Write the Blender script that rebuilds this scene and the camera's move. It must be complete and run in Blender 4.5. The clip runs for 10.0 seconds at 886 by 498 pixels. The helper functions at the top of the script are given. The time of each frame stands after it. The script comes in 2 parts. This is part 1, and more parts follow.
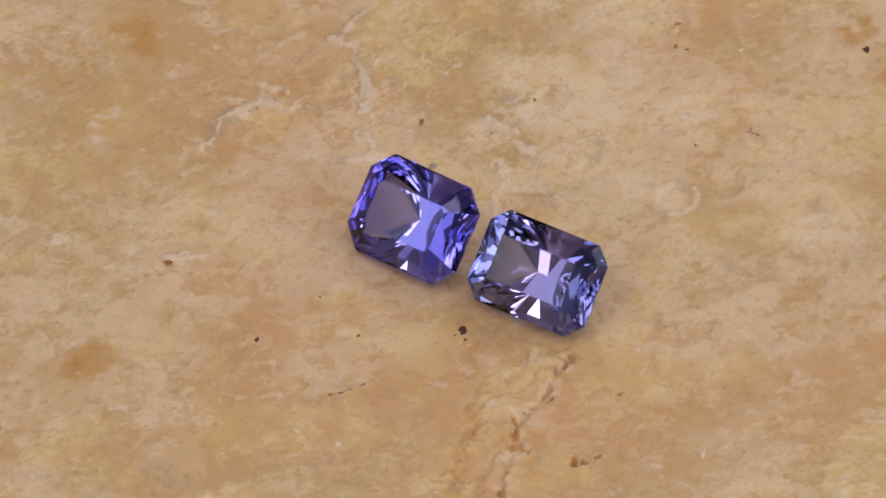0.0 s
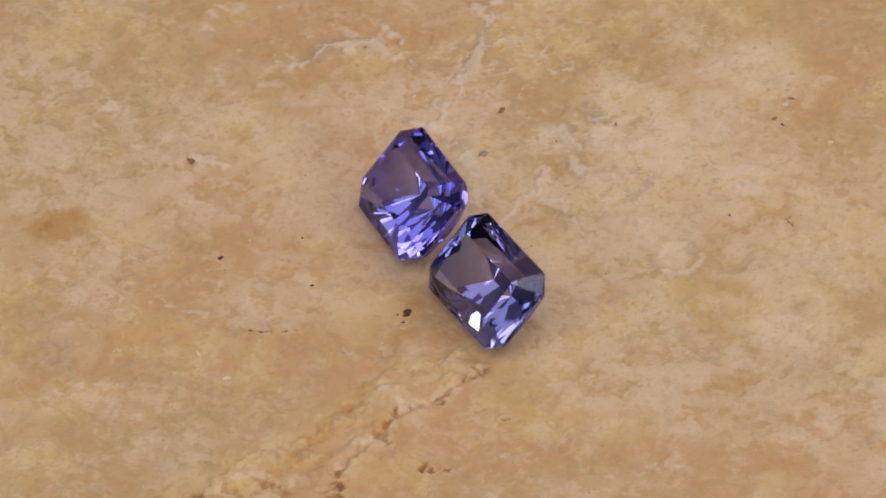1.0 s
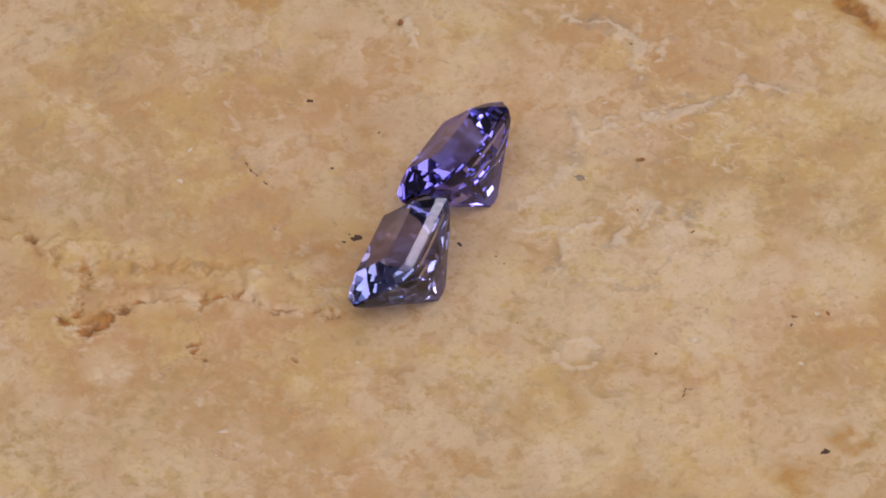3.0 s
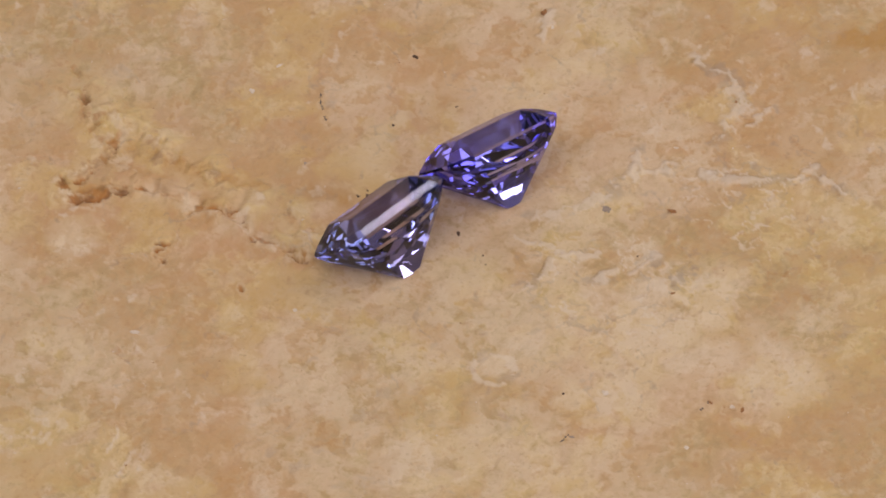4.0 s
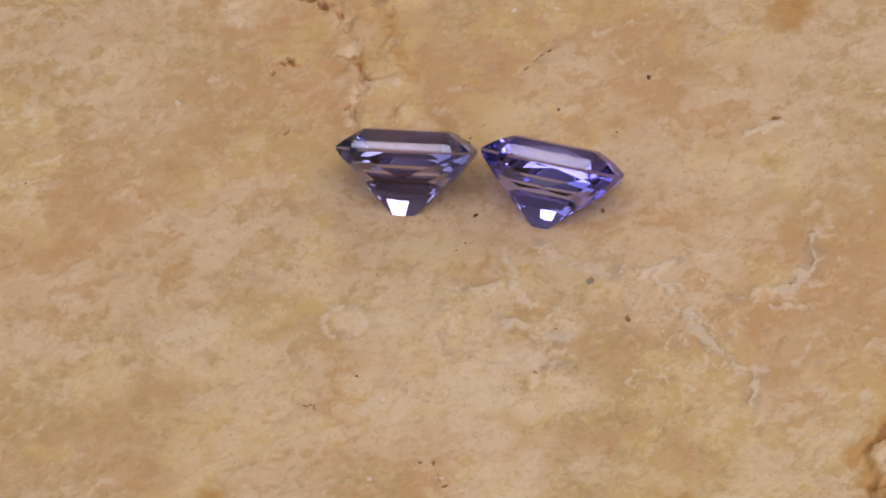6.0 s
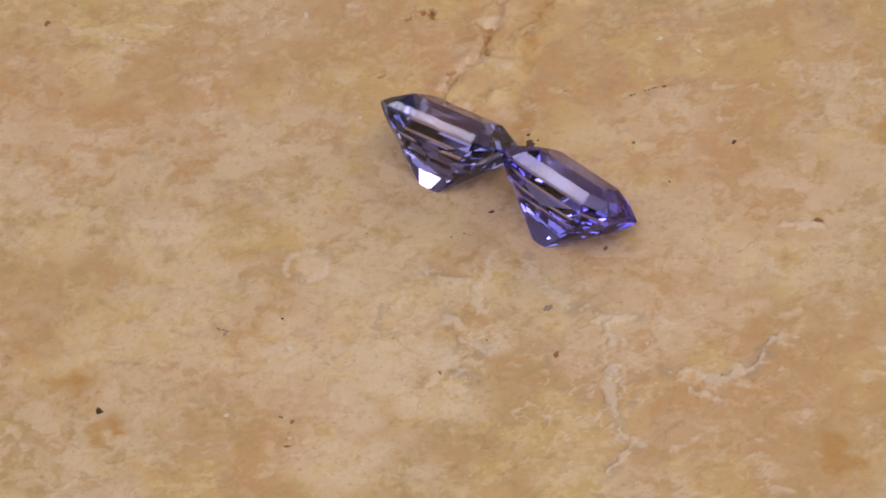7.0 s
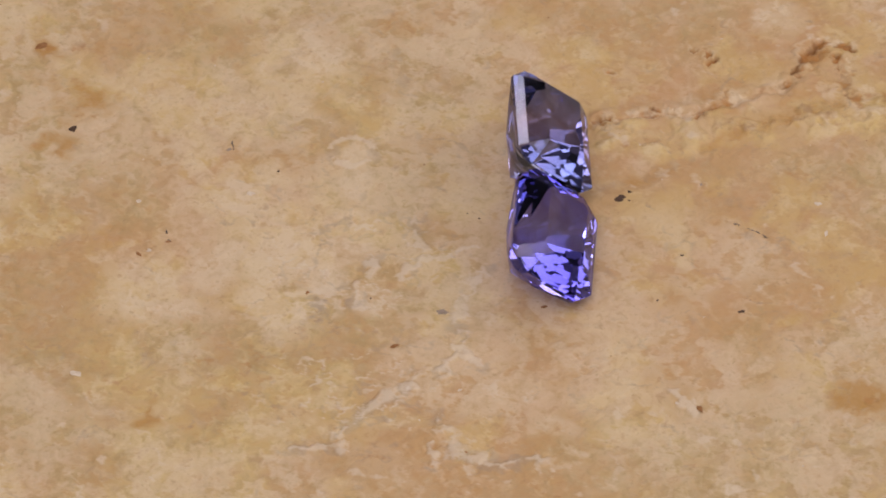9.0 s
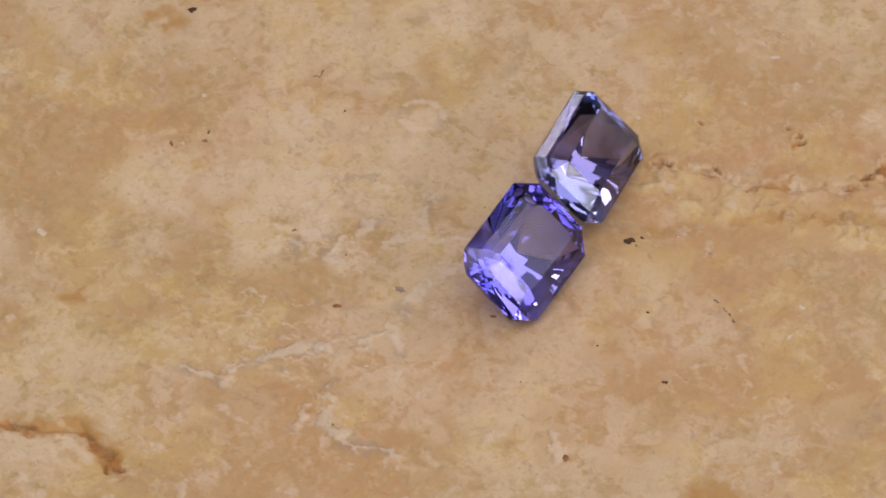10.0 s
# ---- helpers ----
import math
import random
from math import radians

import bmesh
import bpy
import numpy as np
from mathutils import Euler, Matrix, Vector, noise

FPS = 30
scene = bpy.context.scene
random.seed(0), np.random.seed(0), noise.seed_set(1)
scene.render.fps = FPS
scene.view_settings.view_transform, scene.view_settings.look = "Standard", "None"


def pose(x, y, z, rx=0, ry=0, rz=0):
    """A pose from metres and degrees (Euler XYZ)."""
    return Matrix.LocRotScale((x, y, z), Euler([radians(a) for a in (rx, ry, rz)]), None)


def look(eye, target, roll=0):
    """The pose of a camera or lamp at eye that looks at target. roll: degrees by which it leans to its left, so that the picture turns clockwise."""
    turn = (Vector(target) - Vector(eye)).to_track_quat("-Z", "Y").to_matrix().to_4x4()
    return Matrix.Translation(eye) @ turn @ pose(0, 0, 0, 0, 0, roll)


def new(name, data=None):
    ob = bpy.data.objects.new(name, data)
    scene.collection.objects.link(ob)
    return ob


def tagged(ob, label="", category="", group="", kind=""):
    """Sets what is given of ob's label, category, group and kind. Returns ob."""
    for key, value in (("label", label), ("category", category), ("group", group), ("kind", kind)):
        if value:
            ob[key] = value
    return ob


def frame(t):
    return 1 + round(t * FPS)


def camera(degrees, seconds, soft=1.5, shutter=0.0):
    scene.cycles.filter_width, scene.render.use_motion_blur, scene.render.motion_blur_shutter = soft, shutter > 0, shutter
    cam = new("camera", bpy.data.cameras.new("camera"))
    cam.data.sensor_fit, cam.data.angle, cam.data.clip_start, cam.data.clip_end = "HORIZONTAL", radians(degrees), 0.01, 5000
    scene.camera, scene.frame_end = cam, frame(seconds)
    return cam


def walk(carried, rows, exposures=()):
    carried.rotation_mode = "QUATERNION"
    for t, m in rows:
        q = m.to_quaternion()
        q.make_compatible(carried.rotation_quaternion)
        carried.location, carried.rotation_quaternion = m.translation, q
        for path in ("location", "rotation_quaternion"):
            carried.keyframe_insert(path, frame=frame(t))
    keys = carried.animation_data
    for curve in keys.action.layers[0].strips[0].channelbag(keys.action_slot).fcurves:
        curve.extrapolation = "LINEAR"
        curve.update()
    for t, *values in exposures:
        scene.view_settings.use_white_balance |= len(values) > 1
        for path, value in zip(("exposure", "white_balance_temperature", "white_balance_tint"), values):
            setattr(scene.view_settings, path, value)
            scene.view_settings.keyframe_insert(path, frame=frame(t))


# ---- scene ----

# All lengths below are written in millimetres and scaled by MM.
MM = 0.001

# ---- camera: a long lens on a stand, looking down at 44 degrees ----
EYE = (-2.241 * MM, -553.220 * MM, 538.817 * MM)
TARGET = (-2.241 * MM, -0.675 * MM, 0.0)
cam = camera(2.9099, 10.0, soft=1.8)
VIEW = look(EYE, TARGET, -2.876)
walk(cam, [(0.0, VIEW), (10.0, VIEW)], exposures=[(0.0, 0.0), (10.0, 0.0)])

# ---- light: a studio corner with soft panels ----
world = bpy.data.worlds.new("studio")
scene.world = world
world.use_nodes = True
world.node_tree.nodes["Background"].inputs[0].default_value = (0.9, 0.93, 1.0, 1)
world.node_tree.nodes["Background"].inputs[1].default_value = 0.04


def panel_lamp(name, eye, target, width, height, power, colour):
    data = bpy.data.lights.new(name, "AREA")
    data.shape, data.size, data.size_y = "RECTANGLE", width, height
    data.energy, data.color = power, colour
    ob = new(name, data)
    ob.matrix_world = look(eye, target)
    return ob


panel_lamp("overhead_softbox", (-0.06, -0.28, 0.66), (0, 0, 0), 0.60, 0.44, 2.34, (1.0, 0.917, 0.905))
panel_lamp("side_softbox", (0.41, 0.087, 0.42), (0, 0, 0), 0.46, 0.44, 1.0, (1.0, 0.93, 0.95))
panel_lamp("key_panel", (0.2185, -0.2185, 0.1643), (0, 0, 0), 0.136, 0.064, 0.20, (1.0, 0.95, 0.90))
panel_lamp("back_panel", (0.0188, 0.2690, 0.2385), (0, 0, 0), 0.095, 0.058, 0.11, (1.0, 0.91, 0.94))
panel_lamp("left_diffuser", (-0.38, -0.18, 0.353), (0, 0, 0), 0.46, 0.36, 0.43, (0.94, 0.95, 1.0))


# ---- materials ----
class Nodes:
    """A small helper for writing node materials."""

    def __init__(self, name):
        self.mat = bpy.data.materials.new(name)
        self.mat.use_nodes = True
        self.tree = self.mat.node_tree
        self.bsdf = self.tree.nodes["Principled BSDF"]
        self.out = self.tree.nodes["Material Output"]

    def node(self, kind, **values):
        n = self.tree.nodes.new(kind)
        for key, value in values.items():
            n.inputs[key.replace("_", " ")].default_value = value
        return n

    def link(self, a, b):
        self.tree.links.new(a, b)

    def coords(self):
        return self.tree.nodes.new("ShaderNodeTexCoord").outputs["Object"]

    def noise(self, scale, detail=4.0, rough=0.55, warp=0.0, vector=None):
        n = self.node("ShaderNodeTexNoise", Scale=scale, Detail=detail, Roughness=rough, Distortion=warp)
        self.link(vector or self.coords(), n.inputs["Vector"])
        return n.outputs["Fac"]

    def ramp(self, fac, low, high, to_low=0.0, to_high=1.0):
        n = self.node("ShaderNodeMapRange")
        n.inputs["From Min"].default_value, n.inputs["From Max"].default_value = low, high
        n.inputs["To Min"].default_value, n.inputs["To Max"].default_value = to_low, to_high
        self.link(fac, n.inputs["Value"])
        return n.outputs["Result"]

    def mix(self, fac, a, b):
        n = self.tree.nodes.new("ShaderNodeMix")
        n.data_type = "RGBA"
        for value, socket in ((fac, n.inputs[0]), (a, n.inputs[6]), (b, n.inputs[7])):
            if isinstance(value, tuple):
                socket.default_value = (*value, 1)
            elif isinstance(value, float):
                socket.default_value = value
            else:
                self.link(value, socket)
        return n.outputs[2]

    def math(self, op, a, b):
        n = self.tree.nodes.new("ShaderNodeMath")
        n.operation = op
        for value, socket in ((a, n.inputs[0]), (b, n.inputs[1])):
            if isinstance(value, (int, float)):
                socket.default_value = value
            else:
                self.link(value, socket)
        return n.outputs[0]

    def attribute(self, name):
        n = self.tree.nodes.new("ShaderNodeAttribute")
        n.attribute_name = name
        return n.outputs["Fac"]

    def bump(self, height, strength, distance):
        n = self.node("ShaderNodeBump", Strength=strength, Distance=distance)
        self.link(height, n.inputs["Height"])
        self.link(n.outputs[0], self.bsdf.inputs["Normal"])


def stone_material():
    m = Nodes("honed_golden_travertine")
    fine = m.noise(3600.0, 4.0, 0.6, 0.2)
    mid = m.noise(1500.0, 5.0, 0.58, 0.5)
    patch = m.noise(1000.0, 5.0, 0.56, 0.6)
    wide = m.noise(420.0, 6.0, 0.6, 0.4)
    cells = m.node("ShaderNodeTexVoronoi", Scale=1700.0, Randomness=1.0)
    warp = m.node("ShaderNodeVectorMath")
    warp.operation = "ADD"
    bend = m.node("ShaderNodeVectorMath")
    bend.operation = "SCALE"
    swirl = m.node("ShaderNodeTexNoise", Scale=1500.0, Detail=4.0)
    m.link(m.coords(), swirl.inputs["Vector"])
    m.link(swirl.outputs["Color"], bend.inputs[0])
    bend.inputs["Scale"].default_value = 0.0012
    m.link(m.coords(), warp.inputs[0])
    m.link(bend.outputs[0], warp.inputs[1])
    m.link(warp.outputs[0], cells.inputs["Vector"])
    split = m.tree.nodes.new("ShaderNodeSeparateColor")
    m.link(cells.outputs["Color"], split.inputs[0])
    grainy = split.outputs[0]
    calm = m.ramp(m.noise(260.0, 3.0), 0.40, 0.60, 0.25, 1.0)
    col = m.mix(m.ramp(mid, 0.42, 0.58), (0.475, 0.325, 0.145), (0.565, 0.405, 0.20))
    col = m.mix(m.ramp(wide, 0.44, 0.62, 0.0, 0.55), col, (0.57, 0.37, 0.215))

    def breakup(name, low, high):
        speckle = m.math("ADD", m.math("MULTIPLY", m.math("SUBTRACT", fine, 0.5), 0.6), m.math("MULTIPLY", m.math("SUBTRACT", mid, 0.5), 1.0))
        speckle = m.math("ADD", speckle, m.math("MULTIPLY", m.math("SUBTRACT", grainy, 0.5), 0.22))
        return m.ramp(m.math("ADD", m.attribute(name), speckle), low, high)

    col = m.mix(m.math("MULTIPLY", breakup("rosy", 0.1, 1.1), 0.62), col, (0.595, 0.33, 0.165))
    col = m.mix(m.math("MULTIPLY", breakup("yellow", 0.15, 1.0), 0.85), col, (0.675, 0.49, 0.205))
    col = m.mix(m.math("MULTIPLY", breakup("pale", 0.2, 0.9), 0.74), col, (0.735, 0.58, 0.40))
    col = m.mix(m.math("MULTIPLY", calm, m.ramp(patch, 0.46, 0.70, 0.0, 0.40)), col, (0.69, 0.535, 0.355))
    col = m.mix(m.math("MULTIPLY", calm, m.ramp(grainy, 0.55, 1.0, 0.0, 0.30)), col, (0.655, 0.51, 0.325))
    col = m.mix(m.math("MULTIPLY", calm, m.ramp(fine, 0.40, 0.30, 0.0, 0.5)), col, (0.40, 0.255, 0.13))
    col = m.mix(m.math("MULTIPLY", breakup("ochre", 0.2, 0.85), 0.8), col, (0.47, 0.245, 0.06))
    col = m.mix(m.math("MULTIPLY", breakup("grey", 0.15, 0.95), 0.62), col, (0.32, 0.255, 0.20))
    col = m.mix(m.math("MULTIPLY", breakup("chalk", 0.2, 1.0), 0.62), col, (0.73, 0.60, 0.45))
    col = m.mix(m.math("MULTIPLY", breakup("brown", 0.15, 0.95), 0.9), col, m.mix(m.ramp(mid, 0.42, 0.58), (0.19, 0.068, 0.012), (0.42, 0.175, 0.04)))
    m.link(col, m.bsdf.inputs["Base Color"])
    m.link(m.ramp(mid, 0.3, 0.7, 0.42, 0.62), m.bsdf.inputs["Roughness"])
    m.bsdf.inputs["Specular IOR Level"].default_value = 0.35
    m.bump(m.math("ADD", m.math("MULTIPLY", mid, 0.6), m.math("MULTIPLY", fine, 0.4)), 0.45, 0.0002)
    return m.mat


def gem_material(name, colour, other, ior):
    m = Nodes(name)
    glass = m.node("ShaderNodeBsdfGlass", Roughness=0.0, IOR=ior)
    # colour zoning through the crystal: deeper towards both ends
    split = m.tree.nodes.new("ShaderNodeSeparateXYZ")
    m.link(m.coords(), split.inputs[0])
    wander = m.math("MULTIPLY", m.math("SUBTRACT", m.noise(450.0, 2.0), 0.5), 0.003)
    along = m.math("ABSOLUTE", m.math("ADD", split.outputs[0], wander), 0.0)
    tint = m.mix(m.ramp(along, 0.0007, 0.0026), colour, other)
    m.link(tint, glass.inputs["Color"])
    m.link(glass.outputs[0], m.out.inputs["Surface"])
    return m.mat


def plain_material(name, low, high, scale, rough, bump=0.1, size=0.0005):
    m = Nodes(name)
    n = m.noise(scale, 5.0, 0.6, 0.5)
    m.link(m.mix(m.ramp(n, 0.3, 0.7), low, high), m.bsdf.inputs["Base Color"])
    m.bsdf.inputs["Roughness"].default_value = rough
    m.bump(n, bump, size)
    return m.mat


STONE = stone_material()
VIOLET = gem_material("violet_blue_crystal", (0.745, 0.745, 0.99), (0.60, 0.57, 0.98), 1.70)
GREY = gem_material("grey_violet_crystal", (0.765, 0.735, 0.90), (0.60, 0.655, 0.85), 1.70)
DARK_GRAIN = plain_material("dark_mineral_grain", (0.03, 0.014, 0.006), (0.11, 0.05, 0.02), 4000, 0.55)
BROWN_GRAIN = plain_material("rust_brown_grain", (0.22, 0.085, 0.022), (0.40, 0.19, 0.06), 3500, 0.6)
SLATE_GRAIN = plain_material("slate_grey_grain", (0.26, 0.195, 0.145), (0.38, 0.29, 0.22), 3500, 0.6)
SCRATCH = plain_material("dark_scratch", (0.10, 0.075, 0.06), (0.20, 0.15, 0.11), 3500, 0.6)
WHITE_GRAIN = plain_material("white_calcite_grain", (0.60, 0.47, 0.34), (0.74, 0.62, 0.49), 3500, 0.45)
# bluish so that the added, unseen tent gives the gems blue fill
WALL_FILL = plain_material("bluish_fill_surface", (0.52, 0.52, 0.62), (0.58, 0.58, 0.68), 6, 0.9, 0.05, 0.002)
TABLE_WOOD = plain_material("pale_birch_board", (0.42, 0.33, 0.24), (0.52, 0.42, 0.31), 30, 0.5)


def part(name, bm, material, parent=None, label=""):
    mesh = bpy.data.meshes.new(name)
    bm.to_mesh(mesh)
    bm.free()
    mesh.materials.append(material)
    ob = new(name, mesh)
    ob.parent = parent
    return tagged(ob, label)


# ---- structure: an unseen grey tent, added to close the place and reflect fill ----
def slab_box(name, lo, hi, material, label):
    bm = bmesh.new()
    bmesh.ops.create_cube(bm, size=1)
    for v in bm.verts:
        v.co = [(l + h) / 2 + c * (h - l) for c, l, h in zip(v.co, lo, hi)]
    return tagged(part(name, bm, material, None, label), kind="structure")


TILE_THICK = 12.0
TOP = -TILE_THICK * MM
slab_box("worktop", (-0.75, -0.75, TOP - 0.035), (0.75, 0.75, TOP), TABLE_WOOD, "pale wooden worktop under the stone")
slab_box("ceiling", (-0.79, -0.79, 1.05), (0.79, 0.79, 1.07), WALL_FILL, "unseen blue-grey tent roof, added to reflect fill light")
slab_box("wall_north", (-0.75, 0.75, TOP - 0.035), (0.75, 0.79, 1.05), WALL_FILL, "unseen blue-grey tent wall, added to reflect fill light")
slab_box("wall_south", (-0.75, -0.79, TOP - 0.035), (0.75, -0.75, 1.05), WALL_FILL, "unseen blue-grey tent wall, added to reflect fill light")
slab_box("wall_east", (0.75, -0.79, TOP - 0.035), (0.79, 0.79, 1.05), WALL_FILL, "unseen blue-grey tent wall, added to reflect fill light")
slab_box("wall_west", (-0.79, -0.79, TOP - 0.035), (-0.75, 0.79, 1.05), WALL_FILL, "unseen blue-grey tent wall, added to reflect fill light")

# ---- the stone tile: coordinates in its own space, millimetres ----
DARK = [(-10.64, -5.79, 0.2), (-1.55, -5.85, 0.27), (-1.46, -6.44, 0.12), (-6.16, -5.84, 0.09), (0.1, -1.55, 0.15),
        (1.28, -0.18, 0.07), (1.84, 0.05, 0.07), (17.11, 10.72, 0.2), (9.18, 5.08, 0.11), (-7.78, -3.3, 0.07), (0.14, 6.57, 0.09), (-1.9, -6.1, 0.07)]
BROWN = [(-2.91, 7.5, 0.23), (-5.0, 0.85, 0.2), (2.18, 8.56, 0.15), (8.81, 13.02, 0.2), (22.37, 8.72, 0.3),
         (8.58, 11.52, 0.17), (-14.4, -0.68, 0.23), (20.24, -14.01, 0.25), (16.77, -12.89, 0.12), (2.78, -8.62, 0.28)]
SLATE = [(-2.5, 4.63, 0.3), (11.74, 5.98, 0.15), (-3.13, -9.26, 0.2)]
WHITE = [(6.09, -7.67, 0.2), (-6.91, 6.87, 0.15), (11.51, 11.04, 0.23), (8.66, -14.32, 0.25), (-9.01, -11.69, 0.2),
         (-7.26, -12.54, 0.25), (0.21, -13.74, 0.15), (8.83, 6.89, 0.25), (-13.59, -0.21, 0.28), (4.41, 19.59, 0.3),
         (8.65, 12.55, 0.25), (-5.52, 8.67, 0.23)]
OCHRE = [(20.18, 7.75, 0.7), (22.3, 8.7, 0.7), (-15.41, 13.79, 1.75), (-18.69, -6.44, 1.75), (3.3, -14.57, 0.75), (18.88, 8.07, 1.75), (16.49, 11.9, 1.4),
         (21.26, 7.57, 1.25), (3.07, 13.13, 1.25), (0.84, 18.75, 1.5)]
PALE = [(2.47, 7.4, 1.5), (5.14, 8.37, 1.75), (8.01, 1.78, 1.0), (6.45, 2.69, 1.25), (5.69, 11.1, 1.5), (4.6, 9.12, 1.25),
        (-11.25, 4.96, 1.12), (6.35, 10.02, 1.25), (4.7, 13.33, 1.25), (-0.1, 6.39, 1.5), (3.15, -18.7, 1.5)]
CREAM = [(6.7, 14.0, 2.6), (4.2, 5.2, 2.4), (2.4, 9.8, 2.6), (5.2, 8.1, 2.6), (8.7, 7.3, 2.2), (14.5, -0.2, 2.6)]
CRACKS = [
    ([(2.9, -8.1), (2.5, -9.3), (1.5, -10.8), (0.85, -11.6), (0.5, -13.2), (-0.1, -15.1), (-0.3, -16.5), (0.3, -18.2), (0.7, -18.9), (0.1, -19.6)], 0.16, 1.0),
    ([(-0.4, -16.4), (-1.9, -17.3), (-2.3, -18.0), (-3.5, -17.8)], 0.22, 0.9),
    ([(-0.5, -19.1), (-2.1, -18.1), (-4.0, -19.0), (-5.5, -20.1), (-7.0, -20.4)], 0.25, 0.7),
    ([(2.1, -7.4), (-0.4, -9.9), (-1.05, -12.6), (-2.3, -14.8), (-4.2, -16.6)], 0.16, 0.45),
    ([(-7.9, 23.2), (-8.5, 21.8), (-8.9, 20.4), (-10.0, 19.0), (-11.2, 18.6)], 0.22, 1.0),
    ([(-7.4, -9.4), (-6.85, -9.3), (-6.2, -9.05), (-5.5, -8.7)], 0.05, 0.6)]
VEINS = [[(-0.1, 0.9), (0.3, 2.2), (0.7, 3.6), (0.4, 4.6)], [(3.0, 2.0), (0.8, 3.4)], [(-1.3, 1.4), (-2.2, 2.8), (-3.3, 4.4), (-5.1, 5.6)],
         [(-5.5, 8.4), (-5.4, 10.7), (-5.8, 12.4), (-6.5, 13.2), (-5.1, 14.8)], [(-7.6, 8.5), (-10.0, 10.5)], [(-5.2, 5.8), (-6.3, 5.2)], [(-5.2, 5.8), (-5.6, 6.9)],
         [(-14.4, -0.5), (-13.4, -0.2), (-12.4, -0.6)], [(-12.5, 6.5), (-11.7, 8.3), (-10.1, 9.3), (-8.6, 9.0)], [(2.0, 5.0), (1.2, 6.4), (0.2, 7.2)]]
RIDGE = [(-5.7, -19.8), (-3.0, -15.9), (-1.2, -12.6), (0.6, -9.0), (1.6, -8.0)]
FOLD = [(3.1, -7.9), (2.0, -9.7), (0.9, -11.4), (0.2, -13.5), (0.0, -14.6), (-0.4, -16.0), (-0.3, -17.5)]
SHADE = [(-0.2, -4.9), (-1.0, -7.6), (-1.2, -10.6), (-1.8, -14.1), (-2.6, -17.0)]
LEDGE = [(-6.1, 24.9), (-6.9, 23.4), (-8.0, 21.3), (-8.0, 19.8), (-9.9, 18.9), (-10.9, 18.4)]
SHELF = [(-7.6, 24.9), (-8.4, 23.3), (-9.1, 21.7), (-9.4, 20.1)]
HOOK = [(0.1, -16.9), (0.5, -17.7), (0.9, -18.5), (0.5, -19.1), (0.0, -19.6)]
PITS = [(0.3, -13.5, 0.42), (0.4, -11.9, 0.34), (1.9, -10.3, 0.3), (0.9, -18.4, 0.42), (0.0, -19.5, 0.36), (-3.2, -17.6, 0.36), (-2.5, -17.9, 0.3),
        (0.1, -17.1, 0.42), (-0.5, -18.8, 0.3), (1.2, -11.1, 0.34), (2.75, -8.4, 0.5), (8.8, 12.2, 0.3), (3.25, -14.5, 0.34),
        (-5.1, -19.7, 0.34), (4.9, -10.0, 0.26), (3.9, -14.2, 0.3), (-8.8, 20.4, 0.3), (-10.6, 18.9, 0.3)]


def lattice_noise(x, y, size, seed):
    """Smooth value noise with cells of that size, between 0 and 1."""
    table = np.random.RandomState(seed).rand(257, 257)
    u, v = x / size + 128, y / size + 128
    i, j = np.floor(u).astype(int), np.floor(v).astype(int)
    a, b = u - i, v - j
    a, b = a * a * (3 - 2 * a), b * b * (3 - 2 * b)
    i, j = i % 256, j % 256
    return (table[i, j] * (1 - a) + table[i + 1, j] * a) * (1 - b) + (table[i, j + 1] * (1 - a) + table[i + 1, j + 1] * a) * b


def cloud(x, y, size, seed, octaves=4):
    total, weight, norm = 0, 1.0, 0
    for k in range(octaves):
        c, s = math.cos(k * 1.1), math.sin(k * 1.1)
        total = total + weight * lattice_noise(c * x - s * y, s * x + c * y, size / 2 ** k, seed + k)
        norm, weight = norm + weight, weight * 0.55
    return total / norm


def step(a, b, x):
    t = np.clip((x - a) / (b - a), 0, 1)
    return t * t * (3 - 2 * t)


def to_path(x, y, points):
    """Distance from each place to a line through the points."""
    best = np.full(x.shape, 1e9)
    for (ax, ay), (bx, by) in zip(points, points[1:]):
        dx, dy = bx - ax, by - ay
        t = np.clip(((x - ax) * dx + (y - ay) * dy) / (dx * dx + dy * dy), 0, 1)
        best = np.minimum(best, np.hypot(x - ax - t * dx, y - ay - t * dy))
    return best


SURFACE = []


def face_height(px, py):
    """Height of the tile's face at a place, in millimetres."""
    xs, z = SURFACE
    return float(z[np.searchsorted(xs, px), np.searchsorted(xs, py)])


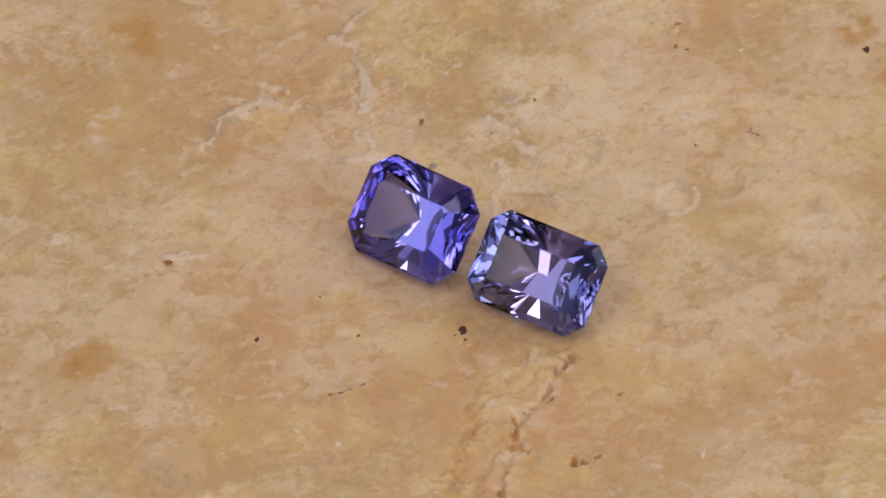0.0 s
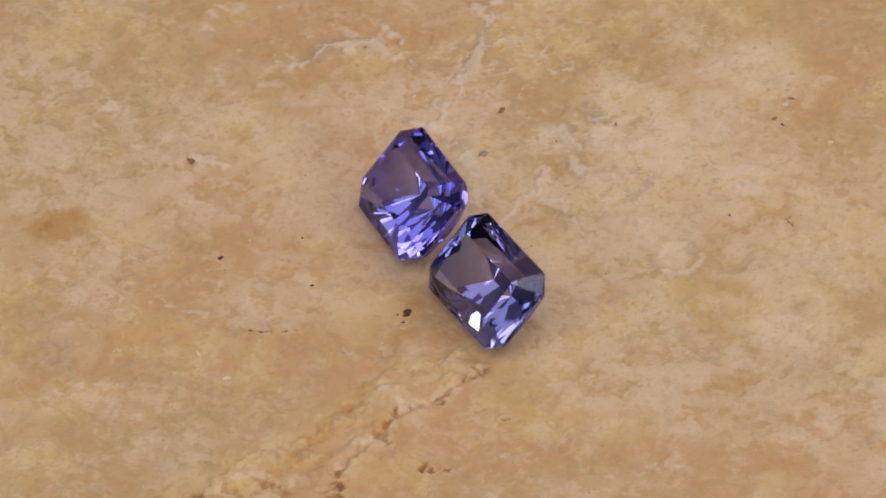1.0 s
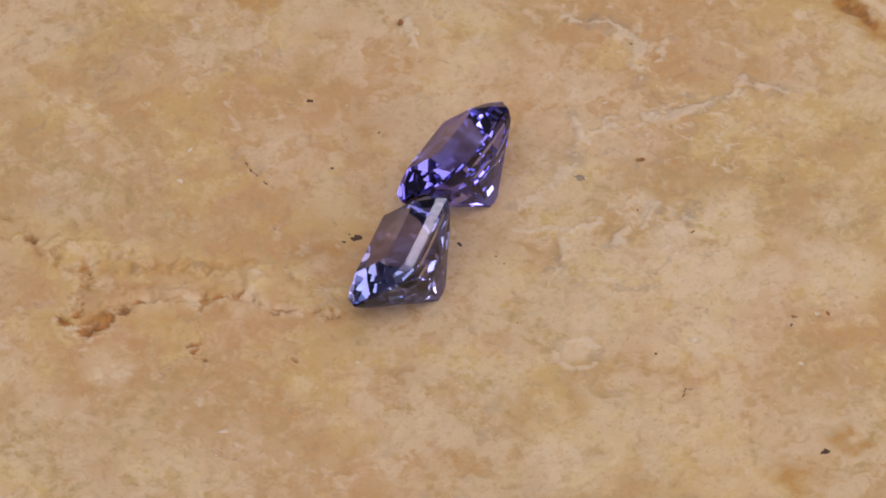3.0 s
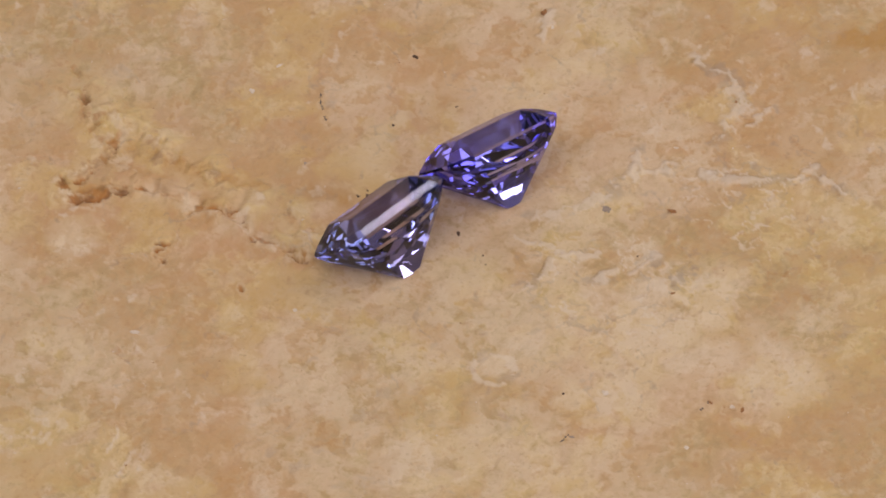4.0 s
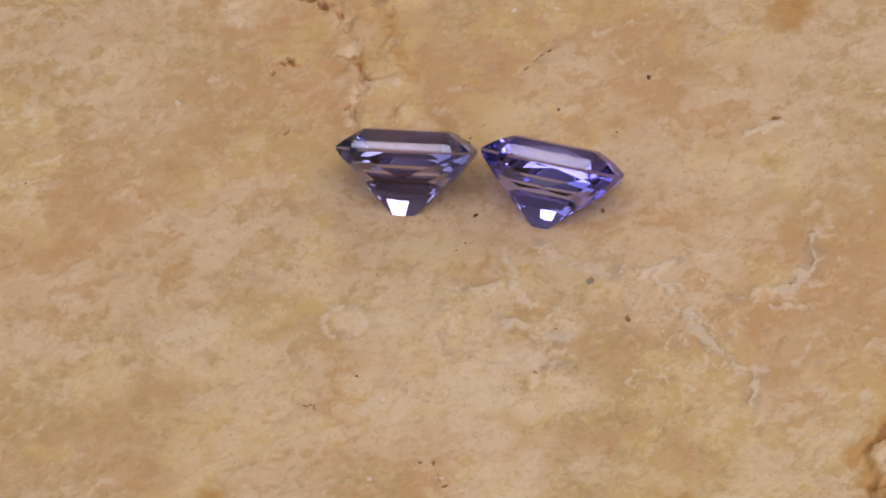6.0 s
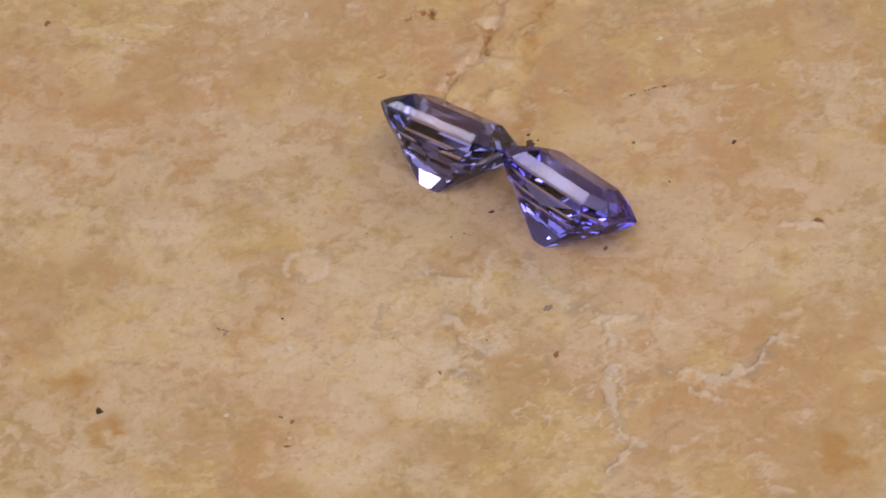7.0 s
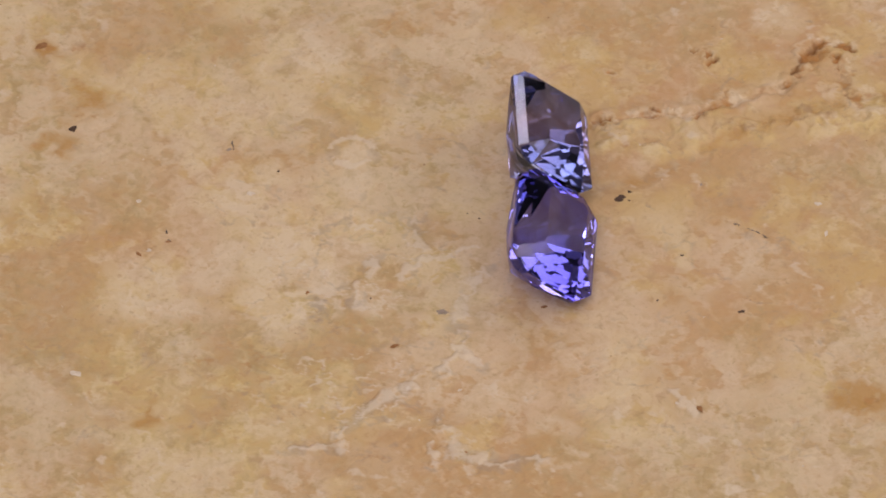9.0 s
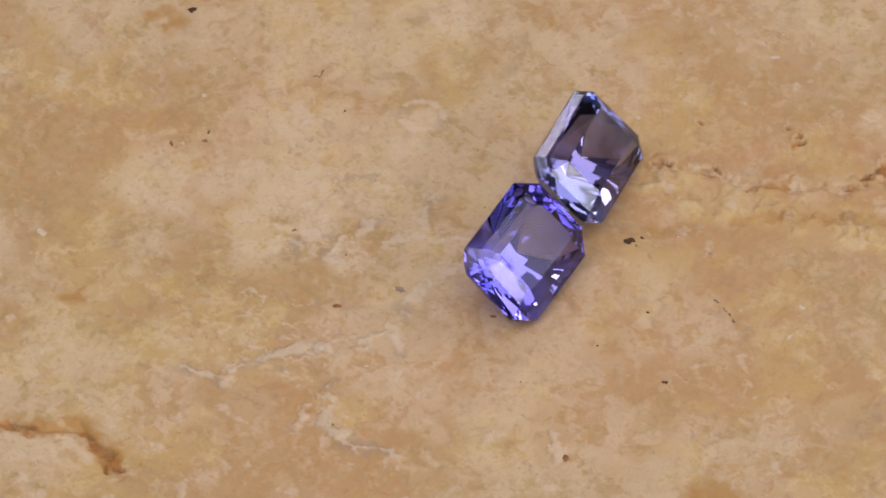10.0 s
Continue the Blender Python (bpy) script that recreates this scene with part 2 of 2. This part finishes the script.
def build_tile():
    fine = np.linspace(-29, 29, 640)
    xs = np.concatenate([np.linspace(-75, -29.5, 16), fine, np.linspace(29.5, 75, 16)])
    n = len(xs)
    x, y = np.meshgrid(xs, xs, indexing="ij")
    wx = x + 1.5 * (cloud(x, y, 3.0, 11) - 0.5) + 0.5 * (cloud(x, y, 0.8, 12) - 0.5)
    wy = y + 1.5 * (cloud(x, y, 3.0, 21) - 0.5) + 0.5 * (cloud(x, y, 0.8, 22) - 0.5)
    big, blot, bits = cloud(wx, wy * 1.1, 7.0, 31), cloud(wx, wy * 1.15, 2.2, 41), cloud(wx, wy * 1.15, 0.9, 51)
    masks = {}
    masks["rosy"] = step(0.35, 0.75, cloud(wx, wy, 9.0, 61)) * 0.9
    # a rosy orange field along the main crack
    masks["rosy"] = np.maximum(masks["rosy"], step(8.0, 1.5, to_path(wx, wy, CRACKS[0][0])) * (0.75 + 0.8 * blot))
    ochre = step(0.48, 0.8, 0.5 * big + 0.5 * blot) * 0.5
    pale = step(0.40, 0.72, 0.4 * cloud(wx, wy * 1.1, 5.0, 71) + 0.6 * cloud(wx, wy * 1.15, 1.7, 81)) * 0.6
    yellow = step(0.47, 0.72, cloud(wx, wy * 1.1, 3.2, 91)) * 0.75
    grey = step(0.6, 0.8, cloud(wx, wy * 1.3, 1.2, 101)) * step(0.5, 0.62, big) * 0.4
    chalk = step(0.66, 0.8, cloud(wx, wy * 1.5, 1.0, 111)) * step(0.42, 0.6, cloud(x, y, 5.0, 115)) * 0.8
    brown = step(0.70, 0.78, cloud(wx, wy * 1.3, 1.0, 121)) * step(0.5, 0.6, cloud(x, y, 6.0, 131)) * 0.3
    for px, py, r in OCHRE:
        ochre = np.maximum(ochre, step(1.5, 0.1, np.hypot(wx - px, wy - py) / r) * (0.3 + 1.0 * step(0.38, 0.62, blot)) * (0.5 + 0.6 * bits))
        brown = np.maximum(brown, step(0.75, 0.2, np.hypot(wx - px, wy - py) / r) * step(0.56, 0.72, bits) * 0.5)
    # broad rusty areas
    for px, py, r in ((-0.5, -14.5, 5.0), (18.5, 9.0, 4.0), (-15.3, 14.0, 3.6), (16.1, 12.2, 2.6), (-19.8, -6.2, 2.0)):
        ochre = np.maximum(ochre, step(1.3, 0.2, np.hypot(wx - px, wy - py) / r) * (0.2 + 0.8 * step(0.42, 0.66, blot)) * 0.55)
    for px, py, r in PALE:
        pale = np.maximum(pale, step(1.25, 0.4, np.hypot(wx - px, wy - py) / r) * 0.9)
    lumps = step(0.38, 0.6, bits)
    height = 0.06 * (blot - 0.5) + 0.05 * (bits - 0.5)
    jx, jy = x + 0.9 * (cloud(x, y, 0.9, 141, 5) - 0.5), y + 0.9 * (cloud(x, y, 0.9, 151, 5) - 0.5)
    pitting, crumbs = cloud(jx, jy, 0.62, 161, 5), cloud(x, y, 1.3, 171)
    # cream and ochre patches with firm edges, at four sizes
    fx, fy = 0.5 * (wx + jx), 0.5 * (wy + jy)
    zone = step(0.36, 0.60, cloud(x, y, 6.0, 211))
    # broad creamy areas
    for px, py, r in CREAM:
        zone = np.maximum(zone, step(1.3, 0.5, np.hypot(wx - px, wy - py) / r))
        pale = np.maximum(pale, step(1.3, 0.3, np.hypot(wx - px, wy - py) / r) * (0.35 + 0.75 * step(0.40, 0.60, bits)))
        yellow = np.maximum(yellow, step(1.6, 0.5, np.hypot(wx - px, wy - py) / r) * step(0.42, 0.60, blot) * 0.8)
    for size, seed, low, amount in ((2.6, 221, 0.525, 0.58), (1.3, 231, 0.53, 0.68), (0.6, 241, 0.54, 0.58), (0.34, 251, 0.55, 0.42)):
        chip = cloud(fx, fy * 1.15, size, seed, 4)
        cover = step(low, low + 0.045, chip) * (0.35 + 0.65 * zone) * amount
        pale = np.maximum(pale, cover)
        height = height + 0.018 * step(low, low + 0.05, chip)
        chip = cloud(fx, fy * 1.15, size, seed + 5, 4)
        ochre = np.maximum(ochre, step(low + 0.02, low + 0.09, chip) * (1.0 - 0.5 * zone) * 0.42)
    for points, width, amount in CRACKS:
        d = to_path(jx, jy, points)
        w = width * (0.2 + 1.2 * crumbs)
        line = step(1.3, 0.2, d / w) * step(0.38, 0.54, crumbs)
        holes = step(3.2, 0.8, d / width) * step(0.52, 0.62, pitting) * step(0.40, 0.54, crumbs)
        rust = np.maximum(line * 0.5, holes * 0.7) * amount
        brown = np.maximum(brown, rust)
        ochre = np.maximum(ochre, step(1.3 + 4 * width, 0.1, d) * (0.35 + 0.6 * step(0.4, 0.6, crumbs)) * (0.35 + 0.6 * step(0.4, 0.6, pitting)) * amount * 0.8)
        pale = np.maximum(pale, step(5.5, 1.0, d / width) * step(0.50, 0.42, pitting) * 0.95 * amount)
        height = height - 0.11 * rust + 0.08 * step(4.0, 1.0, d / width) * (pitting - 0.4) * amount
    # a folded seam: its shadow line painted brown, a raised lip on one side
    d = to_path(jx, jy, FOLD)
    brown = np.maximum(brown, step(0.16, 0.03, d) * (0.25 + 0.6 * step(0.4, 0.6, crumbs)))
    height = height - 0.16 * step(0.30, 0.05, d) + 0.10 * step(1.1, 0.35, d) * (0.4 + lumps)
    # a shallow groove, its soft shading painted in ochre and grey
    d = to_path(wx, wy, SHADE)
    ochre = np.maximum(ochre, step(1.2, 0.1, d) * step(0.36, 0.58, blot) * 0.7)
    grey = np.maximum(grey, step(0.7, 0.1, d) * step(0.46, 0.60, bits) * 0.35)
    height = height - 0.06 * step(0.8, 0.1, d)
    d = to_path(jx, jy, HOOK)
    brown = np.maximum(brown, step(0.34, 0.12, d) * step(0.36, 0.5, pitting) * 0.95)
    # a broken ledge: a rusty edge above a pale shelf
    d = to_path(jx, jy, SHELF)
    pale = np.maximum(pale, step(1.25, 0.7, d) * (0.7 + 0.4 * lumps))
    height = height + 0.14 * step(1.4, 0.6, d)
    d = to_path(jx, jy, LEDGE)
    ochre = np.maximum(ochre, step(1.1, 0.2, d) * (0.45 + 0.5 * lumps))
    brown = np.maximum(brown, step(0.36, 0.1, d) * step(0.36, 0.52, crumbs) * 0.85)
    height = height - 0.14 * step(0.4, 0.1, d)
    for px, py, r in PITS:
        d = np.hypot(x + 2.2 * (jx - x) - px, (y + 2.2 * (jy - y) - py) * 1.2) / r
        cavity = step(1.1, 0.5, d) * step(0.40, 0.54, pitting)
        rim = step(2.1, 1.2, d) * step(0.7, 1.1, d)
        brown = np.maximum(brown, cavity * 0.9)
        pale, ochre = np.maximum(pale, rim * step(0.44, 0.56, crumbs) * 0.8), np.maximum(ochre, step(3.2, 1.4, d) * step(0.36, 0.56, crumbs) * 0.4)
        height = height - 0.16 * cavity + 0.05 * rim * step(0.40, 0.54, crumbs)
    d = to_path(jx, jy, RIDGE)
    yellow = np.maximum(yellow, step(2.1, 0.3, d) * (0.6 + 0.7 * lumps))
    pale = np.maximum(pale, step(1.0, 0.2, d) * step(0.52, 0.60, bits) * 0.8)
    height = height + 0.16 * step(1.3, 0.1, d) * (0.3 + lumps)
    for points in VEINS:
        d = to_path(jx, jy, points)
        thick = 0.14 + 0.5 * step(0.45, 0.7, crumbs)
        cover = step(thick, thick * 0.45, d) * step(0.36, 0.5, pitting)
        chalk = np.maximum(chalk, cover)
        grey = np.maximum(grey, step(0.75, 0.25, d) * step(0.52, 0.62, bits) * 0.6)
        height = height + 0.06 * cover
    # a chalky ring, and a crumbled hollow
    d = np.abs(np.hypot(jx - 8.3, jy - 1.65) - 0.95)
    chalk = np.maximum(chalk, step(0.30, 0.08, d) * step(0.40, 0.54, pitting) * 0.9)
    grey = np.maximum(grey, step(0.5, 0.3, d) * step(0.55, 0.45, pitting) * 0.45)
    d = np.hypot(wx - 1.1, (wy - 8.4) * 0.8)
    hollow = step(1.9, 0.8, d)
    grey = np.maximum(grey, hollow * step(0.54, 0.62, pitting) * 0.8)
    chalk = np.maximum(chalk, hollow * step(0.46, 0.38, pitting) * 0.8)
    height = height + 0.16 * hollow * (pitting - 0.5)
    # a chalky network in one part of the face
    web = np.abs(cloud(jx, jy, 1.1, 181, 3) - 0.5)
    zone = np.maximum(step(6.0, 2.5, np.hypot(wx - 2.5, wy - 6.0)), step(6.0, 2.5, np.hypot(wx + 4.0, wy - 11.0)))
    chalk = np.maximum(chalk, step(0.035, 0.005, web) * zone * step(0.42, 0.54, crumbs) * 0.95)
    grey = np.maximum(grey, step(0.05, 0.02, web) * step(0.55, 0.45, crumbs) * zone * 0.55)
    # hairline seams all over
    seam = np.abs(cloud(wx, wy, 2.6, 191, 4) - 0.5)
    grey = np.maximum(grey, step(0.02, 0.004, seam) * step(0.5, 0.62, cloud(x, y, 1.6, 201)) * 0.5)
    height = height - 0.03 * step(0.02, 0.004, seam)
    height = height - 0.04 * brown + 0.02 * chalk
    rim = step(75, 74.2, np.maximum(np.abs(x), np.abs(y)))
    z = height * step(75, 60, np.maximum(np.abs(x), np.abs(y)))
    # flatten a little where the two stones lie
    for gx, gy in ((-2.2, 0.6), (2.9, -3.0)):
        z = z * (0.25 + 0.75 * step(1.5, 4.5, np.hypot(x - gx, y - gy)))
    z = z - 0.03 - 0.4 * (1 - rim)
    SURFACE.extend((xs, z))
    verts = np.stack([x, y, z], -1).reshape(-1, 3)
    k = np.arange(n * n).reshape(n, n)
    quads = np.stack([k[:-1, :-1], k[1:, :-1], k[1:, 1:], k[:-1, 1:]], -1).reshape(-1, 4)
    # side walls and underside
    ring = np.concatenate([k[:-1, 0], k[-1, :-1], k[:0:-1, -1], k[0, :0:-1]])
    low = verts[ring].copy()
    low[:, 2] = -TILE_THICK
    base = len(verts) + np.arange(len(ring))
    sides = np.stack([ring, base, np.roll(base, -1), np.roll(ring, -1)], -1)
    mesh = bpy.data.meshes.new("stone_tile")
    faces = [tuple(f) for f in np.concatenate([quads, sides[:, ::-1][:, ::-1]]).tolist()] + [tuple(base[::-1].tolist())]
    mesh.from_pydata((np.concatenate([verts, low]) * MM).tolist(), [], faces)
    masks.update(ochre=ochre, pale=pale, yellow=yellow, grey=grey, chalk=chalk, brown=brown)
    pad = np.zeros(len(ring))
    for name, values in masks.items():
        mesh.attributes.new(name, "FLOAT", "POINT").data.foreach_set("value", np.concatenate([values.ravel(), pad]).astype(np.float32))
    mesh.polygons.foreach_set("use_smooth", [True] * len(quads) + [False] * (len(faces) - len(quads)))
    mesh.materials.append(STONE)
    return tagged(new("stone_tile", mesh), "honed golden beige travertine tile with rusty cracks and pale flecks", "stone tile")


tile = build_tile()


def grain(name, px, py, r, material, label, seed, flat=0.16):
    """An uneven mineral grain set in the face of the tile."""
    rng = random.Random(seed)
    bm = bmesh.new()
    bmesh.ops.create_icosphere(bm, subdivisions=2, radius=1)
    a, sx, sy = rng.uniform(0, 3.14), rng.uniform(0.75, 1.05), rng.uniform(0.5, 0.7)
    shift = Vector((rng.uniform(-9, 9), rng.uniform(-9, 9), 0))
    level = face_height(px, py)
    for v in bm.verts:
        f = 1 + 0.8 * noise.noise(v.co * 1.3 + shift) + 0.5 * noise.noise(v.co * 3.5 + shift)
        u, w = v.co.x * sx * f, v.co.y * sy * f
        v.co = ((px + r * (u * math.cos(a) - w * math.sin(a))) * MM, (py + r * (u * math.sin(a) + w * math.cos(a))) * MM,
                (level + r * flat * v.co.z) * MM)
    return part(name, bm, material, tile, label)


for i, (px, py, r) in enumerate(DARK):
    grain("dark_grain", px, py, r * 0.98, DARK_GRAIN, "almost black mineral speck", 10 + i)
for i, (px, py, r) in enumerate(BROWN):
    grain("rust_grain", px, py, r * 0.9, BROWN_GRAIN, "rust brown mineral speck", 40 + i)
for i, (px, py, r) in enumerate(SLATE):
    grain("slate_grain", px, py, r * 0.9, SLATE_GRAIN, "slate grey mineral speck", 60 + i, 0.12)
for i, (px, py, r) in enumerate(WHITE):
    grain("calcite_grain", px, py, r * 0.8, WHITE_GRAIN, "white calcite fleck", 80 + i)


def dusting(name, count, material, label, seed, small, large):
    """Fine grains, too many to count, sunk in the face of the tile."""
    rng = random.Random(seed)
    verts, faces = [], []
    for _ in range(count):
        far, turn = 27.5 * math.sqrt(rng.random()), rng.uniform(0, math.tau)
        px, py = far * math.cos(turn), far * math.sin(turn)
        r, level, start = rng.uniform(small, large) * rng.uniform(0.6, 1.0), face_height(px, py), len(verts)
        tilt, sides = rng.uniform(0, math.tau), rng.randint(5, 7)
        for k in range(sides):
            a = math.tau * k / sides
            q = r * rng.uniform(0.6, 1.2)
            u, w = 1.4 * q * math.cos(a), 0.8 * q * math.sin(a)
            verts.append(((px + u * math.cos(tilt) - w * math.sin(tilt)) * MM, (py + u * math.sin(tilt) + w * math.cos(tilt)) * MM, (level - 0.02) * MM))
        verts.append((px * MM, py * MM, (level + 0.25 * r) * MM))
        faces += [(start + k, start + (k + 1) % sides, start + sides) for k in range(sides)]
    mesh = bpy.data.meshes.new(name)
    mesh.from_pydata(verts, [], faces)
    mesh.materials.append(material)
    ob = new(name, mesh)
    ob.parent = tile
    return tagged(ob, label, kind="stuff")


dusting("dark_dust", 110, BROWN_GRAIN, "scattered fine brown specks", 301, 0.03, 0.075)
dusting("pale_dust", 190, WHITE_GRAIN, "scattered fine pale flecks", 302, 0.03, 0.09)


def hairline(points, width, seed):
    """A thin dark scratch, in short uneven strokes just proud of the face."""
    rng = random.Random(seed)
    bm = bmesh.new()
    for (ax, ay), (bx, by) in zip(points, points[1:]):
        cuts = sorted(rng.uniform(0.05, 0.95) for _ in range(2))
        length = math.hypot(bx - ax, by - ay)
        nx, ny = -(by - ay) / length, (bx - ax) / length
        for u0, u1 in ((0.0, cuts[0]), (cuts[0] + 0.06, cuts[1])):
            ring = []
            for u, w in ((u0, 0.3), ((u0 + u1) / 2, 1.0), (u1, 0.3)):
                off = rng.uniform(-0.03, 0.03)
                for side in (1, -1):
                    k = off + side * w * width / 2
                    ring.append(((ax + u * (bx - ax) + nx * k) * MM, (ay + u * (by - ay) + ny * k) * MM))
            level = face_height(ax, ay)
            low = [bm.verts.new((px, py, (level - 0.06) * MM)) for px, py in ring]
            top = [bm.verts.new((px, py, (level + 0.02) * MM)) for px, py in ring]
            for a, b in ((0, 2), (2, 4)):
                bm.faces.new((top[a], top[a + 1], top[b + 1], top[b]))
                bm.faces.new((low[a], top[a], top[b], low[b]))
                bm.faces.new((top[a + 1], low[a + 1], low[b + 1], top[b + 1]))
            bm.faces.new((low[0], low[1], top[1], top[0]))
            bm.faces.new((low[5], low[4], top[4], top[5]))
    bmesh.ops.recalc_face_normals(bm, faces=bm.faces[:])
    return part("scratch", bm, SCRATCH, tile, "thin dark scratch")


hairline([(-7.6, -9.5), (-7.2, -9.4), (-6.7, -9.2), (-6.2, -9.0), (-5.75, -8.8)], 0.09, 5)
hairline([(12.1, 5.55), (11.85, 5.7), (11.5, 5.9)], 0.08, 6)
hairline([(9.2, 11.2), (8.7, 11.45), (8.3, 11.5)], 0.10, 7)

# ---- the two cut gemstones ----
def octagon(length, width, cut):
    a, b = length / 2, width / 2
    return [(sx * u, sy * v) for u, v in ((a, b - cut), (a - cut, b)) for sx in (1, -1) for sy in (1, -1)]


def rounded(length, width, power):
    """Points of a rounded rectangle."""
    turns = [math.tau * k / 180 for k in range(180)]
    return [(length / 2 * math.copysign(abs(math.cos(t)) ** (2 / power), math.cos(t)),
             width / 2 * math.copysign(abs(math.sin(t)) ** (2 / power), math.sin(t))) for t in turns]


def reach(points, az):
    return max(px * math.cos(az) + py * math.sin(az) for px, py in points)


def cut_gem(length, width, cut, crown, inset, step_run, step_rise, depth, keel, mid_scale, mid_depth, seed):
    """A radiant-cut octagon, bounded by the planes of its facets. Returns the corners, the facets and their normals, in millimetres."""
    rng = random.Random(seed)
    normals, offsets = [], []

    def plane(co, no):
        no = Vector(no).normalized()
        normals.append(tuple(no))
        offsets.append(no.dot(Vector(co)))

    def profile(az, r0, z0, r1, z1):
        """A facet that faces az and runs from radius r0 at z0 to radius r1 at z1."""
        up = 1 if z1 > z0 else -1
        rise, run = abs(z1 - z0), r0 - r1
        plane((r0 * math.cos(az), r0 * math.sin(az), z0), (rise * math.cos(az), rise * math.sin(az), up * run))

    girdle = octagon(length, width, cut)
    mid = rounded(length * mid_scale, width * mid_scale, 3.2)
    tip = [(keel / 2, 0), (-keel / 2, 0)]
    sides = [radians(a) for a in (0, 90, 180, 270, 45, 135, 225, 315)]
    g = 0.06
    for az in sides:
        r = reach(girdle, az)
        plane((r * math.cos(az), r * math.sin(az), 0), (math.cos(az), math.sin(az), 0))
    plane((0, 0, crown), (0, 0, 1))
    for az in sides:
        r = reach(girdle, az)
        broken, rise = r - inset * step_run, g + (crown - g) * (step_run + step_rise)
        profile(az, r, g, broken, rise)
        profile(az, broken, rise, r - inset, crown)
    # pavilion: three staggered tiers that meet at the short keel
    upper_scale = (1 + mid_scale) / 2 + 0.035
    upper = rounded(length * upper_scale, width * upper_scale, 4.5)
    upper_depth = g + (mid_depth - g) * 0.46

    def tier(ends, flanks, corners, outer, z0, inner, z1):
        for az, turns in ((0, ends), (90, flanks), (180, ends), (270, flanks), (45, corners), (135, corners), (225, corners), (315, corners)):
            for turn in turns:
                a = radians(az + turn + rng.uniform(-0.6, 0.6))
                profile(a, reach(outer, a), z0, reach(inner, a), z1)

    tier((0,), (0,), (0,), girdle, -g, upper, -upper_depth)
    tier((-9, 9), (-7, 7), (-11, 11), upper, -upper_depth, mid, -mid_depth)
    tier((-29, -17, -6, 6, 17, 29), (-25, -14, -5, 5, 14, 25), (-7, 7), mid, -mid_depth, tip, -depth)

    # corners: where three planes meet inside all the others
    nn, dd = np.array(normals), np.array(offsets)
    trio = np.array([(a, b, c) for a in range(len(nn)) for b in range(a) for c in range(b)])
    mats = nn[trio]
    good = np.abs(np.linalg.det(mats)) > 1e-6
    mats, rhs = mats[good], dd[trio[good]]
    points = np.linalg.solve(mats, rhs[..., None])[..., 0]
    points = points[(points @ nn.T <= dd + 1e-6).all(1)]
    corners = []
    for p in points:
        if not any(np.abs(p - c).max() < 1e-4 for c in corners):
            corners.append(p)
    corners = np.array(corners)
    facets = []
    for n, d in zip(nn, dd):
        on = np.where(np.abs(corners @ n - d) < 1e-4)[0]
        if len(on) < 3:
            continue
        u = np.cross(n, (0.3, 0.7, 0.64))
        u /= np.linalg.norm(u)
        rel = corners[on] - corners[on].mean(0)
        order = np.argsort(np.arctan2(rel @ np.cross(n, u), rel @ u))
        facets.append((on[order].tolist(), n))
    return corners, facets


def build_gem(material, label, seed, dims):
    thing = tagged(new("cut_gemstone"), label, "gemstone", "pair of cut gemstones")
    corners, facets = cut_gem(*dims, seed)
    for name, low, high in (("table", 0.98, 2), ("crown", 0.1, 0.98), ("girdle", -0.1, 0.1), ("pavilion", -2, -0.1)):
        bm = bmesh.new()
        made = {}
        for loop, n in facets:
            if low < n[2] <= high:
                for k in loop:
                    if k not in made:
                        made[k] = bm.verts.new(corners[k] * MM)
                bm.faces.new([made[k] for k in loop])
        part(name, bm, material, thing)
    return thing


violet_gem = build_gem(VIOLET, "violet-blue radiant-cut gemstone lying tilted on the travertine", 3,
                       (6.099, 4.613, 0.941, 0.845, 1.224, 0.44, 0.12, 2.956, 0.72, 0.709, 1.28))
grey_gem = build_gem(GREY, "greyish violet radiant-cut gemstone lying tilted on the travertine", 5,
                     (5.979, 4.294, 0.720, 0.870, 1.123, 0.30, 0.06, 2.902, 1.0, 0.661, 1.408))


def rest_pose(place, rows):
    m = Matrix([Vector(r) for r in rows]).to_4x4()
    m.translation = Vector(place) * MM
    return m


VIOLET_REST = rest_pose((-3.476, -0.905, 2.165), ((0.7597, 0.4308, -0.4871), (-0.6458, 0.5875, -0.4876), (0.0761, 0.6849, 0.7246)))
GREY_REST = rest_pose((1.863, -4.698, 2.160), ((0.8368, 0.4119, -0.3608), (-0.5474, 0.6133, -0.5695), (-0.0132, 0.6741, 0.7385)))


def motions():
    """The tile turns clockwise on its stand and carries the two gemstones."""
    turned = [0, -13.15, -26.08, -39.09, -52.09, -65.22, -78.15, -91.1, -104.03, -117.19, -129.85, -143.25, -155.8,
              -169.7, -183.1, -196.46, -209.41, -222.78, -235.92, -249.21, -262.16]
    for thing, rest in ((tile, Matrix.Identity(4)), (violet_gem, VIOLET_REST), (grey_gem, GREY_REST)):
        walk(thing, [(k * 0.5, pose(0, 0, 0, 0, 0, a) @ rest) for k, a in enumerate(turned)])


motions()
